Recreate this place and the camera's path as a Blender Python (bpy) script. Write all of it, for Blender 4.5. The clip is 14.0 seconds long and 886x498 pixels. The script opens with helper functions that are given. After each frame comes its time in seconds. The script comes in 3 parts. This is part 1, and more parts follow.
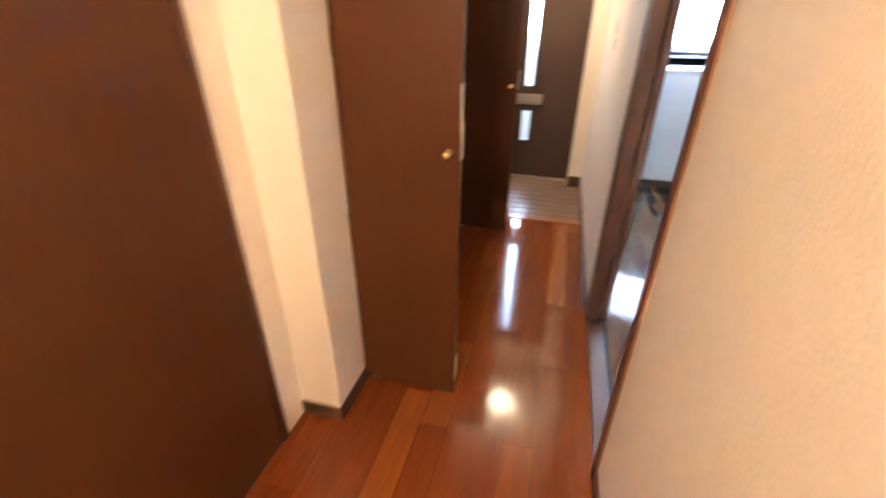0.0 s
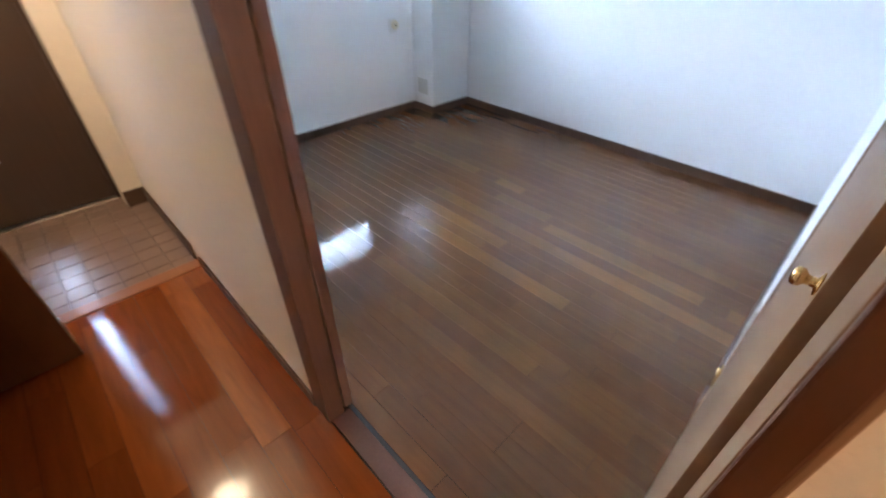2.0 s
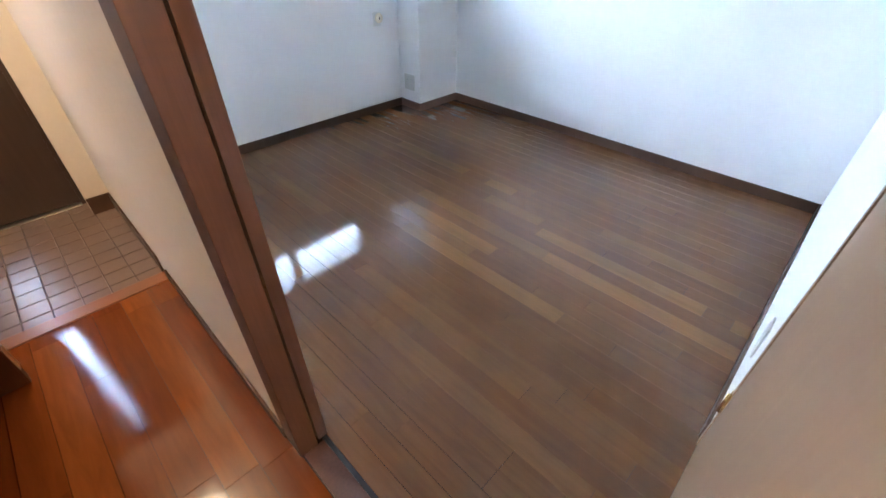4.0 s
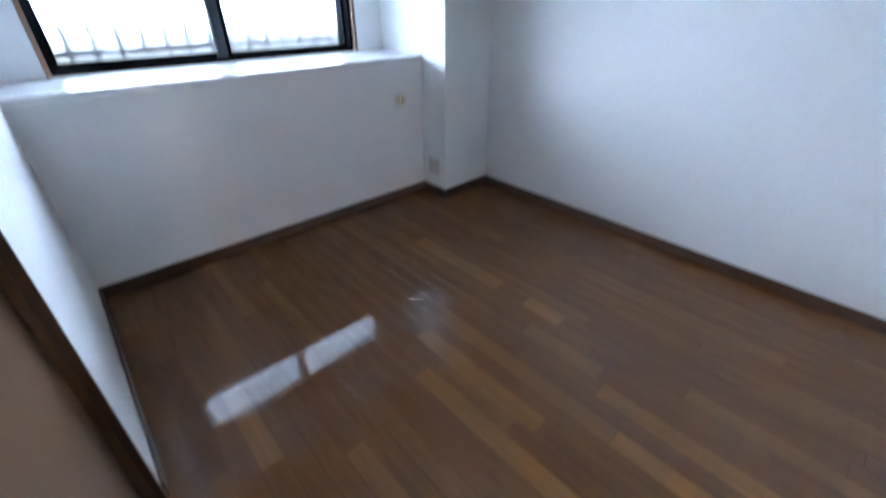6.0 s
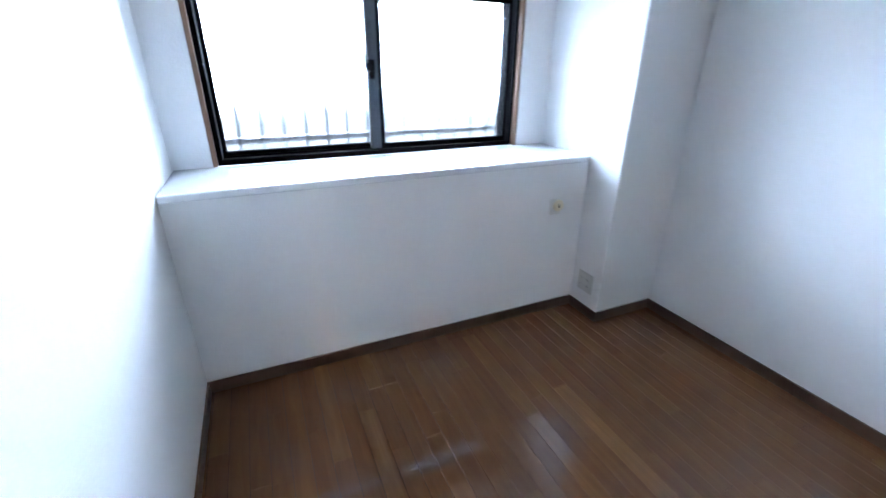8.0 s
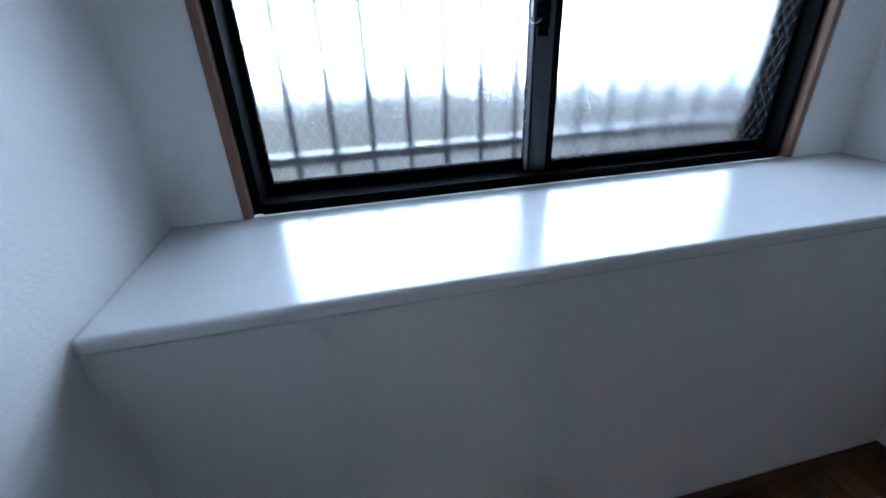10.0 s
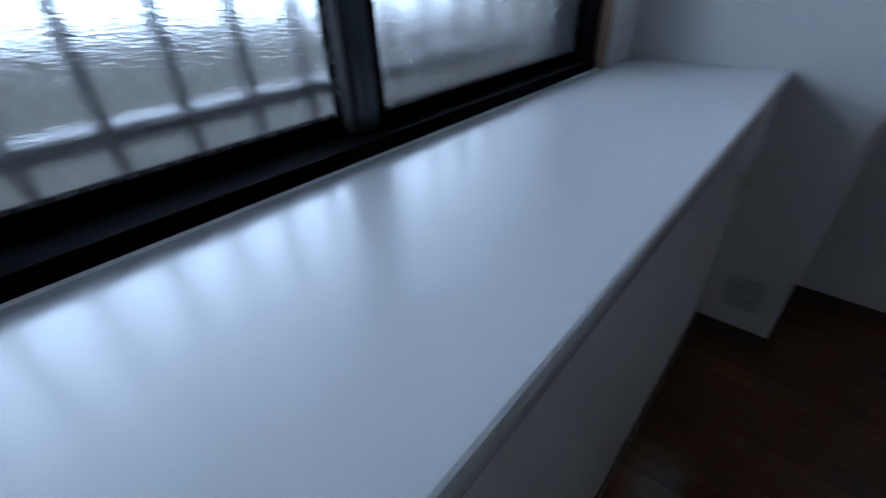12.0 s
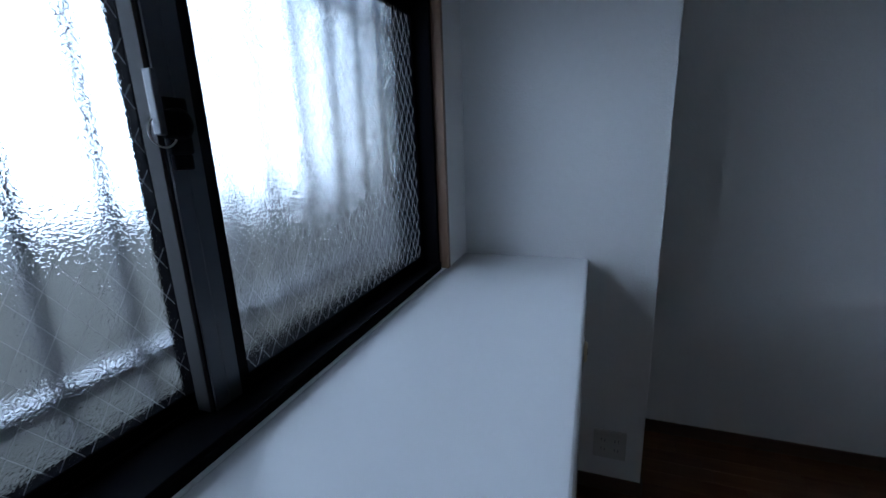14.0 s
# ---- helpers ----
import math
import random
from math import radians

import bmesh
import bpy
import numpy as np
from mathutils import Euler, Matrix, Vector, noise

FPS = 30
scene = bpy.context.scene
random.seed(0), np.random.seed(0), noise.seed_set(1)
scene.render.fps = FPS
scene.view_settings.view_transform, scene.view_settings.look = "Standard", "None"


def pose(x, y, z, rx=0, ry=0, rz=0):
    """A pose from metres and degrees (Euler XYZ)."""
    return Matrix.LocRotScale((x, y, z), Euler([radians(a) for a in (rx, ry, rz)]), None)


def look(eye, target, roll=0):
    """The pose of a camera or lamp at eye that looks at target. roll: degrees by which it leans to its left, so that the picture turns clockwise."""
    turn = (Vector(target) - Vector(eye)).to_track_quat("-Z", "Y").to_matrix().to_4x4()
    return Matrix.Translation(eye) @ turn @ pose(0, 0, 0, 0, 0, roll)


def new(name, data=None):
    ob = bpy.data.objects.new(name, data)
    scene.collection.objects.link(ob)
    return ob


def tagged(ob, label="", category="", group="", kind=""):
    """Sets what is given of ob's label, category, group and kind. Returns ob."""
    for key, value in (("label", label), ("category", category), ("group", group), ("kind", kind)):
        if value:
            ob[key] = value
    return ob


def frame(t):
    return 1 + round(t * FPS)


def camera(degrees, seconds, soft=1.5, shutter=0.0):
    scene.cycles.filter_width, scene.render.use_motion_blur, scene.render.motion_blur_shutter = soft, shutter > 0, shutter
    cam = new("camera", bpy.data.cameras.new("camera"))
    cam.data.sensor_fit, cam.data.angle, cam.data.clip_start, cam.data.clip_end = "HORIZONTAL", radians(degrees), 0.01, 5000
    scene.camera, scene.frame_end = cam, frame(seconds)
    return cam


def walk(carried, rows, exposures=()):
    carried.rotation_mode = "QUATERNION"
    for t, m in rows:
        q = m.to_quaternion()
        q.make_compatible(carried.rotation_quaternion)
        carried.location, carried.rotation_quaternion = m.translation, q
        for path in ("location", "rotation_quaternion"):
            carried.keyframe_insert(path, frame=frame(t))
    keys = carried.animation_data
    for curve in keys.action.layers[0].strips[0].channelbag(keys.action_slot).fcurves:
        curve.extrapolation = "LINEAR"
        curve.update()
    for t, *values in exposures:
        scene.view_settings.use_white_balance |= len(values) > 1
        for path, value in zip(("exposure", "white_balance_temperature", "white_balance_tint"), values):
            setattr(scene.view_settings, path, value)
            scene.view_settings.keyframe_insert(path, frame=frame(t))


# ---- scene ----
cam = camera(93.4, 14.0, soft=1.5, shutter=0.5)
PATH = [
    (0, (-0.254, -3.797, 1.235), (-0.705, -2.097, 0.283), 0.5),
    (0.3, (-0.31, -3.671, 1.248), (-0.379, -1.89, 0.341), 1.5),
    (0.5, (-0.314, -3.57, 1.243), (-0.172, -1.779, 0.364), 1.2),
    (1, (-0.296, -3.246, 1.241), (0.18, -1.515, 0.359), -0.9),
    (1.2, (-0.3, -3.138, 1.255), (0.366, -1.5, 0.322), -0.5),
    (1.5, (-0.305, -2.974, 1.266), (0.7, -1.548, 0.288), -0.5),
    (2, (-0.259, -2.839, 1.234), (0.81, -1.756, 0.086), 0.5),
    (2.2, (-0.206, -2.817, 1.215), (0.868, -1.803, -0.008), -0.4),
    (4.3, (-0.106, -2.750, 1.203), (1.008, -1.645, 0.041), 0.55),
    (4.5, (-0.073, -2.711, 1.25), (1.122, -1.537, 0.158), 1.1),
    (4.6, (-0.058, -2.684, 1.256), (1.203, -1.454, 0.31), 1.4),
    (5, (0.085, -2.57, 1.363), (1.455, -1.244, 0.758), 1.5),
    (5.5, (0.177, -2.372, 1.383), (1.51, -1.009, 0.776), 0.5),
    (6, (0.283, -2.317, 1.248), (1.427, -1.041, 0.218), -0.3),
    (6.1, (0.296, -2.305, 1.228), (1.389, -1.046, 0.124), 0.3),
    (6.5, (0.305, -2.266, 1.246), (1.419, -1.069, 0.094), 2.0),
    (7, (0.273, -2.218, 1.33), (1.411, -0.972, 0.257), 3.9),
    (7.5, (0.326, -2.071, 1.332), (1.328, -0.59, 0.436), 0.3),
    (8, (0.509, -1.793, 1.384), (1.246, -0.116, 0.579), 0.4),
    (8.5, (0.559, -1.474, 1.386), (1.159, 0.25, 0.569), 0.8),
    (8.6, (0.553, -1.395, 1.39), (1.164, 0.324, 0.568), 0.0),
    (9, (0.589, -1.184, 1.381), (1.047, 0.562, 0.52), -1.9),
    (9.2, (0.608, -1.078, 1.381), (0.962, 0.69, 0.515), -2.4),
    (11.3, (0.523, -0.14, 1.189), (1.274, 1.337, 0.069), -2.5),
    (11.5, (0.557, -0.128, 1.201), (1.465, 1.211, 0.026), -1.5),
    (11.8, (0.601, -0.117, 1.205), (1.657, 1.179, 0.107), -4.0),
    (12, (0.643, -0.098, 1.196), (1.868, 1.032, 0.091), -2.7),
    (12.2, (0.664, -0.06, 1.188), (2.066, 0.855, 0.094), -3.3),
    (12.5, (0.671, -0.028, 1.191), (2.188, 0.667, 0.089), -2.7),
    (12.8, (0.67, -0.019, 1.186), (2.255, 0.573, 0.119), -2.6),
    (13, (0.668, -0.031, 1.194), (2.295, 0.5, 0.16), -2.3),
    (13.2, (0.686, -0.027, 1.225), (2.376, 0.452, 0.27), -0.9),
    (13.5, (0.702, -0.03, 1.293), (2.506, 0.518, 0.626), -2.3),
    (13.7, (0.701, -0.013, 1.329), (2.523, 0.601, 0.78), -2.8),
    (14, (0.691, -0.011, 1.338), (2.514, 0.653, 0.854), -2.2),
]
EXPOSURES = [(0, 2.72, 6500, 10), (0.5, 2.62, 6500, 10), (1, 2.43, 6500, 10), (2.2, 2.45, 6500, 10), (4.5, 2.62, 6500, 10), (5.5, 2.27, 6500, 10), (6, 1.75, 6500, 10), (6.5, 1.65, 6500, 10), (7, 2.0, 6500, 10), (7.5, 2.17, 6500, 10), (8, 2.15, 6500, 10), (8.5, 1.85, 6500, 10), (9, 1.2, 6450, 10), (11.3, -0.68, 6400, 10), (12.5, -1.3, 6300, 10), (13, -1.42, 6300, 10), (14, -1.05, 6400, 10)]
walk(cam, [(t, look(eye, target, roll)) for t, eye, target, roll in PATH], EXPOSURES)


# ---- light ----
world = bpy.data.worlds.new("world")
scene.world = world
world.use_nodes = True
wn = world.node_tree.nodes
sky = wn.new("ShaderNodeTexSky")
sky.sky_type, sky.sun_disc = "NISHITA", False
sky.sun_elevation, sky.sun_rotation = radians(48), radians(200)
world.node_tree.links.new(sky.outputs[0], wn["Background"].inputs[0])
wn["Background"].inputs[1].default_value = 0.15
sun = new("sun", bpy.data.lights.new("sun", "SUN"))
sun.data.energy, sun.data.angle, sun.data.color = 0.8, radians(12), (1.0, 0.96, 0.9)
sun.matrix_world = look((3, -6, 9), (1, 0, 0))


def bulb(name, x, y, z, watts, radius, kelvin_colour):
    ob = new(name, bpy.data.lights.new(name, "POINT"))
    ob.data.energy, ob.data.shadow_soft_size, ob.data.color = watts, radius, kelvin_colour
    ob.location = (x, y, z)
    return ob


WARM = (1.0, 0.645, 0.405)
bulb("hall_bulb", -0.42, -0.80, 1.985, 0.15, 0.06, WARM)
bulb("hall_bulb_rear", -0.45, -4.40, 1.985, 4.0, 0.06, WARM)


# ---- materials ----
def material(name, colour, rough=0.5, metal=0.0, vary=0.0, scale=8.0, bump=0.0, bump_scale=60.0, stretch=(1, 1, 1),
             stain=0.0, per_object=0.0, spec=0.5, coat=0.0, coat_rough=0.08, detail=6.0):
    m = bpy.data.materials.new(name)
    m.use_nodes = True
    nt = m.node_tree
    n, ln = nt.nodes, nt.links.new
    b = n["Principled BSDF"]
    b.inputs["Roughness"].default_value = rough
    b.inputs["Metallic"].default_value = metal
    b.inputs["Specular IOR Level"].default_value = spec
    b.inputs["Coat Weight"].default_value = coat
    b.inputs["Coat Roughness"].default_value = coat_rough
    tc = n.new("ShaderNodeTexCoord")
    mp = n.new("ShaderNodeMapping")
    mp.inputs["Scale"].default_value = stretch
    ln(tc.outputs["Object"], mp.inputs[0])
    base = n.new("ShaderNodeRGB")
    base.outputs[0].default_value = (*colour, 1)
    out = base.outputs[0]

    def shade(value, low, high):
        nonlocal out
        r = n.new("ShaderNodeMapRange")
        r.inputs[3].default_value, r.inputs[4].default_value = low, high
        ln(value, r.inputs[0])
        v = n.new("ShaderNodeVectorMath")
        v.operation = "SCALE"
        ln(out, v.inputs[0])
        ln(r.outputs[0], v.inputs[3])
        out = v.outputs[0]

    if vary:
        t = n.new("ShaderNodeTexNoise")
        t.inputs["Scale"].default_value, t.inputs["Detail"].default_value = scale, detail
        t.inputs["Roughness"].default_value = 0.65
        ln(mp.outputs[0], t.inputs[0])
        shade(t.outputs[0], 1 - vary, 1 + vary)
    if stain:
        t = n.new("ShaderNodeTexNoise")
        t.inputs["Scale"].default_value, t.inputs["Detail"].default_value = 1.7, 3
        ln(tc.outputs["Object"], t.inputs[0])
        shade(t.outputs[0], 1 - stain, 1 + stain)
    if per_object:
        oi = n.new("ShaderNodeObjectInfo")
        shade(oi.outputs["Random"], 1 - per_object, 1 + per_object)
    ln(out, b.inputs["Base Color"])
    if bump:
        t = n.new("ShaderNodeTexNoise")
        t.inputs["Scale"].default_value, t.inputs["Detail"].default_value = bump_scale, 4
        ln(mp.outputs[0], t.inputs[0])
        u = n.new("ShaderNodeBump")
        u.inputs["Strength"].default_value, u.inputs["Distance"].default_value = bump, 0.004
        ln(t.outputs[0], u.inputs["Height"])
        ln(u.outputs[0], b.inputs["Normal"])
    return m


def wood_floor(name, dark, light, gloss):
    """Varnished boards: each board has its own shade, with long grain and a wavy coat."""
    m = bpy.data.materials.new(name)
    m.use_nodes = True
    nt = m.node_tree
    n, ln = nt.nodes, nt.links.new
    b = n["Principled BSDF"]
    oi, tc = n.new("ShaderNodeObjectInfo"), n.new("ShaderNodeTexCoord")
    off = n.new("ShaderNodeVectorMath")
    off.operation = "MULTIPLY_ADD"
    off.inputs[1].default_value = (1, 1, 1)
    ln(tc.outputs["Object"], off.inputs[0])
    sc = n.new("ShaderNodeVectorMath")
    sc.operation = "SCALE"
    sc.inputs[0].default_value = (3.1, 17.0, 0)
    ln(oi.outputs["Random"], sc.inputs[3])
    ln(sc.outputs[0], off.inputs[2])
    mp = n.new("ShaderNodeMapping")
    mp.inputs["Scale"].default_value = (13, 1.3, 1)
    ln(off.outputs[0], mp.inputs[0])
    g = n.new("ShaderNodeTexNoise")
    g.inputs["Scale"].default_value, g.inputs["Detail"].default_value, g.inputs["Roughness"].default_value = 2.2, 7, 0.6
    g.inputs["Distortion"].default_value = 0.7
    ln(mp.outputs[0], g.inputs[0])
    r1 = n.new("ShaderNodeValToRGB")
    e = r1.color_ramp.elements
    mid = [0.72 * d + 0.28 * l for d, l in zip(dark, light)]
    e[0].position, e[0].color = 0.0, (*dark, 1)
    e[1].position, e[1].color = 1.0, (*light, 1)
    e.new(0.80).color = (*mid, 1)
    e.new(0.92).color = (*[0.45 * d + 0.55 * l for d, l in zip(dark, light)], 1)
    ln(oi.outputs["Random"], r1.inputs[0])
    r2 = n.new("ShaderNodeMapRange")
    r2.inputs[1].default_value, r2.inputs[2].default_value = 0.3, 0.75
    r2.inputs[3].default_value, r2.inputs[4].default_value = 1.15, 0.78
    ln(g.outputs[0], r2.inputs[0])
    v = n.new("ShaderNodeVectorMath")
    v.operation = "SCALE"
    ln(r1.outputs[0], v.inputs[0])
    ln(r2.outputs[0], v.inputs[3])
    ln(v.outputs[0], b.inputs["Base Color"])
    w = n.new("ShaderNodeTexNoise")
    w.inputs["Scale"].default_value, w.inputs["Detail"].default_value = 9, 3
    geo = n.new("ShaderNodeNewGeometry")
    ln(geo.outputs["Position"], w.inputs[0])
    r3 = n.new("ShaderNodeMapRange")
    r3.inputs[3].default_value, r3.inputs[4].default_value = gloss * 0.7, gloss * 1.4
    ln(w.outputs[0], r3.inputs[0])
    ln(r3.outputs[0], b.inputs["Roughness"])
    u = n.new("ShaderNodeBump")
    u.inputs["Strength"].default_value, u.inputs["Distance"].default_value = 0.035, 0.01
    ln(w.outputs[0], u.inputs["Height"])
    ln(u.outputs[0], b.inputs["Normal"])
    return m


def frosted(name, rough, bump, scale, tint=(0.93, 0.96, 0.97)):
    """Patterned obscured glass."""
    m = bpy.data.materials.new(name)
    m.use_nodes = True
    nt = m.node_tree
    n, ln = nt.nodes, nt.links.new
    b = n["Principled BSDF"]
    b.inputs["Base Color"].default_value = (*tint, 1)
    b.inputs["Transmission Weight"].default_value, b.inputs["IOR"].default_value = 1.0, 1.17
    b.inputs["Roughness"].default_value = rough
    tc = n.new("ShaderNodeTexCoord")
    t = n.new("ShaderNodeTexNoise")
    t.inputs["Scale"].default_value, t.inputs["Detail"].default_value, t.inputs["Distortion"].default_value = scale, 1.5, 0.6
    ln(tc.outputs["Object"], t.inputs[0])
    u = n.new("ShaderNodeBump")
    u.inputs["Strength"].default_value, u.inputs["Distance"].default_value = bump, 0.004
    ln(t.outputs[0], u.inputs["Height"])
    ln(u.outputs[0], b.inputs["Normal"])
    return m


def glowing(name, colour, strength):
    m = bpy.data.materials.new(name)
    m.use_nodes = True
    b = m.node_tree.nodes["Principled BSDF"]
    b.inputs["Base Color"].default_value = (*colour, 1)
    b.inputs["Emission Color"].default_value, b.inputs["Emission Strength"].default_value = (*colour, 1), strength
    return m


def overcast(name, colour, low, high, z0, z1):
    """A cloudy sky, bright above the horizon and dimmer towards the zenith."""
    m = glowing(name, colour, low)
    n, ln = m.node_tree.nodes, m.node_tree.links.new
    geo, xyz, fade, cloud, mix = (n.new("ShaderNode" + k) for k in ("NewGeometry", "SeparateXYZ", "MapRange", "TexNoise", "Math"))
    fade.interpolation_type = "SMOOTHSTEP"
    for k, v in enumerate((z0, z1, low, high)):
        fade.inputs[k + 1].default_value = v
    cloud.inputs["Scale"].default_value, cloud.inputs["Detail"].default_value = 0.5, 4
    lift = n.new("ShaderNodeMapRange")
    lift.inputs[3].default_value, lift.inputs[4].default_value = 0.8, 1.2
    mix.operation = "MULTIPLY"
    ln(geo.outputs["Position"], xyz.inputs[0])
    ln(geo.outputs["Position"], cloud.inputs[0])
    ln(xyz.outputs[2], fade.inputs[0])
    ln(cloud.outputs[0], lift.inputs[0])
    ln(fade.outputs[0], mix.inputs[0])
    ln(lift.outputs[0], mix.inputs[1])
    ln(mix.outputs[0], n["Principled BSDF"].inputs["Emission Strength"])
    return m


M = {
    "room_paper": material("room_paper", (0.82, 0.82, 0.815), 0.75, vary=0.03, scale=40, bump=0.35, bump_scale=130, stain=0.02),
    "hall_paper": material("hall_paper", (0.80, 0.73, 0.65), 0.75, vary=0.05, scale=40, bump=0.42, bump_scale=170, stain=0.03, stretch=(1, 0.65, 1)),
    "ceiling_paper": material("ceiling_paper", (0.80, 0.79, 0.76), 0.85, vary=0.03, scale=30, bump=0.3, bump_scale=140),
    "room_boards": wood_floor("room_boards", (0.128, 0.0535, 0.0215), (0.200, 0.089, 0.033), 0.085),
    "pale_boards": wood_floor("pale_boards", (0.215, 0.096, 0.033), (0.250, 0.114, 0.039), 0.09),
    # redder than the room's boards: the hall's warm lamplight is put into the colour
    "hall_boards": wood_floor("hall_boards", (0.165, 0.037, 0.009), (0.26, 0.073, 0.017), 0.085),
    "subfloor": material("subfloor", (0.035, 0.018, 0.010), 0.6, vary=0.3, scale=20),
    "dark_trim": material("dark_trim", (0.088, 0.044, 0.025), 0.38, vary=0.25, scale=5, stretch=(1, 1, 1), bump=0.05),
    "jamb_wood": material("jamb_wood", (0.115, 0.056, 0.042), 0.45, vary=0.38, scale=7, stretch=(16, 16, 0.6), bump=0.08),
    "casing_wood": material("casing_wood", (0.088, 0.029, 0.011), 0.42, vary=0.2, scale=7, stretch=(9, 9, 0.6), bump=0.08),
    "door_veneer": material("door_veneer", (0.27, 0.155, 0.085), 0.45, vary=0.13, scale=6, stretch=(10, 10, 0.7), stain=0.06, bump=0.05),
    "hall_veneer": material("hall_veneer", (0.088, 0.030, 0.011), 0.38, spec=0.28, vary=0.2, scale=6, stretch=(10, 10, 0.7), stain=0.08, bump=0.05),
    "slider_veneer": material("slider_veneer", (0.165, 0.090, 0.048), 0.42, vary=0.30, scale=6, stretch=(22, 22, 0.7), stain=0.08, bump=0.06),
    "sill_resin": material("sill_resin", (0.80, 0.81, 0.82), 0.24, vary=0.02, scale=12, stain=0.03, coat=0.7, coat_rough=0.20),
    "bronze": material("bronze", (0.005, 0.005, 0.0065), 0.6, spec=0.01, metal=0.0, vary=0.15, scale=30, stain=0.1),
    "sash_metal": material("sash_metal", (0.013, 0.014, 0.018), 0.33, spec=0.3, vary=0.1, scale=30, stain=0.15),
    # paler than the sash: the stile's reflected light is put into its base colour
    "stile_sheen": material("stile_sheen", (0.045, 0.052, 0.066), 0.30, spec=0.5, vary=0.08, scale=30, stain=0.12),
    "window_wood": material("window_wood", (0.21, 0.115, 0.07), 0.5, vary=0.2, scale=8, stretch=(8, 8, 0.8)),
    "brass": material("brass", (0.80, 0.58, 0.26), 0.22, metal=1.0, vary=0.08, scale=40),
    "steel": material("steel", (0.62, 0.60, 0.56), 0.3, metal=1.0, vary=0.08, scale=40),
    "plastic": material("plastic", (0.60, 0.60, 0.56), 0.4, vary=0.03, scale=30),
    "plate_white": material("plate_white", (0.74, 0.74, 0.70), 0.5, vary=0.03, scale=30),
    "ivory": material("ivory", (0.74, 0.66, 0.48), 0.45, vary=0.05, scale=30),
    "slot": material("slot", (0.03, 0.03, 0.03), 0.6),
    "entry_steel": material("entry_steel", (0.062, 0.036, 0.026), 0.42, metal=0.2, vary=0.2, scale=5, stretch=(10, 10, 0.5), bump=0.05),
    "tile": material("tile", (0.22, 0.145, 0.118), 0.35, vary=0.12, scale=30, per_object=0.07, bump=0.1),
    "grout": material("grout", (0.13, 0.088, 0.074), 0.8, vary=0.15, scale=60),
    "step_wood": material("step_wood", (0.30, 0.11, 0.045), 0.3, vary=0.2, scale=7, stretch=(0.8, 9, 9)),
    "shelf_wood": material("shelf_wood", (0.33, 0.13, 0.05), 0.4, vary=0.2, scale=7, stretch=(9, 0.8, 9)),
    "aluminium": material("aluminium", (0.33, 0.33, 0.34), 0.4, metal=0.6, vary=0.1, scale=20),
    "wire": material("wire", (0.62, 0.63, 0.65), 0.35, metal=0.6),
    "window_glass": frosted("window_glass", 0.06, 0.55, 290),
    "strip_glass": frosted("strip_glass", 0.40, 0.5, 200, (0.62, 0.66, 0.70)),
    "concrete": material("concrete", (0.36, 0.37, 0.35), 0.85, vary=0.2, scale=3, stain=0.25, bump=0.2),
    "ground": material("ground", (0.17, 0.16, 0.145), 0.9, vary=0.2, scale=2, stain=0.2),
    "sky_glow": overcast("sky_glow", (0.578, 0.74, 1.0), 14.0, 4.0, 3.6, 7.4),
    "lamp_glow": glowing("lamp_glow", (1.0, 0.80, 0.55), 7.0),
    "rubber": material("rubber", (0.02, 0.02, 0.02), 0.7),
}


# ---- building blocks ----
def block(bm, x0, x1, y0, y1, z0, z1, bevel=0.0, segments=2):
    made = bmesh.ops.create_cube(bm, size=1.0)["verts"]
    bmesh.ops.scale(bm, verts=made, vec=(x1 - x0, y1 - y0, z1 - z0))
    bmesh.ops.translate(bm, verts=made, vec=((x0 + x1) / 2, (y0 + y1) / 2, (z0 + z1) / 2))
    if bevel:
        edges = list({e for v in made for e in v.link_edges})
        bmesh.ops.bevel(bm, geom=edges, offset=bevel, segments=segments, affect="EDGES", profile=0.6)
    return bm


def boxes(*rows, bevel=0.0, segments=2):
    bm = bmesh.new()
    for row in rows:
        block(bm, *row, bevel=bevel, segments=segments)
    return bm


def turned(rings, axis="Z", sides=24, at=(0, 0, 0)):
    """A turned solid: rings of (radius, height) along an axis from a base point."""
    bm = bmesh.new()
    loops = []
    for r, h in rings:
        loops.append([bm.verts.new((r * math.cos(2 * math.pi * k / sides), r * math.sin(2 * math.pi * k / sides), h)) for k in range(sides)])
    for a, b in zip(loops, loops[1:]):
        for k in range(sides):
            bm.faces.new((a[k], a[(k + 1) % sides], b[(k + 1) % sides], b[k]))
    bm.faces.new(loops[0][::-1])
    bm.faces.new(loops[-1])
    turn = {"Z": Matrix.Identity(4), "Y-": pose(0, 0, 0, 90), "Y": pose(0, 0, 0, -90), "X": pose(0, 0, 0, 0, 90), "X-": pose(0, 0, 0, 0, -90), "Z-": pose(0, 0, 0, 180)}[axis]
    bmesh.ops.transform(bm, matrix=Matrix.Translation(at) @ turn, verts=bm.verts)
    for f in bm.faces:
        f.smooth = True
    return bm


def loop_of_wire(radius, wire, at, sides=28):
    """A ring of round wire standing in the x-z plane."""
    bm = bmesh.new()
    rings = []
    for i in range(sides):
        a = 2 * math.pi * i / sides
        rings.append([bm.verts.new((at[0] + (radius + wire * math.cos(q)) * math.cos(a), at[1] + wire * math.sin(q), at[2] + (radius + wire * math.cos(q)) * math.sin(a)))
                      for q in (2 * math.pi * k / 6 for k in range(6))])
    for i in range(sides):
        u, v = rings[i], rings[(i + 1) % sides]
        for k in range(6):
            bm.faces.new((u[k], u[(k + 1) % 6], v[(k + 1) % 6], v[k]))
    return bm


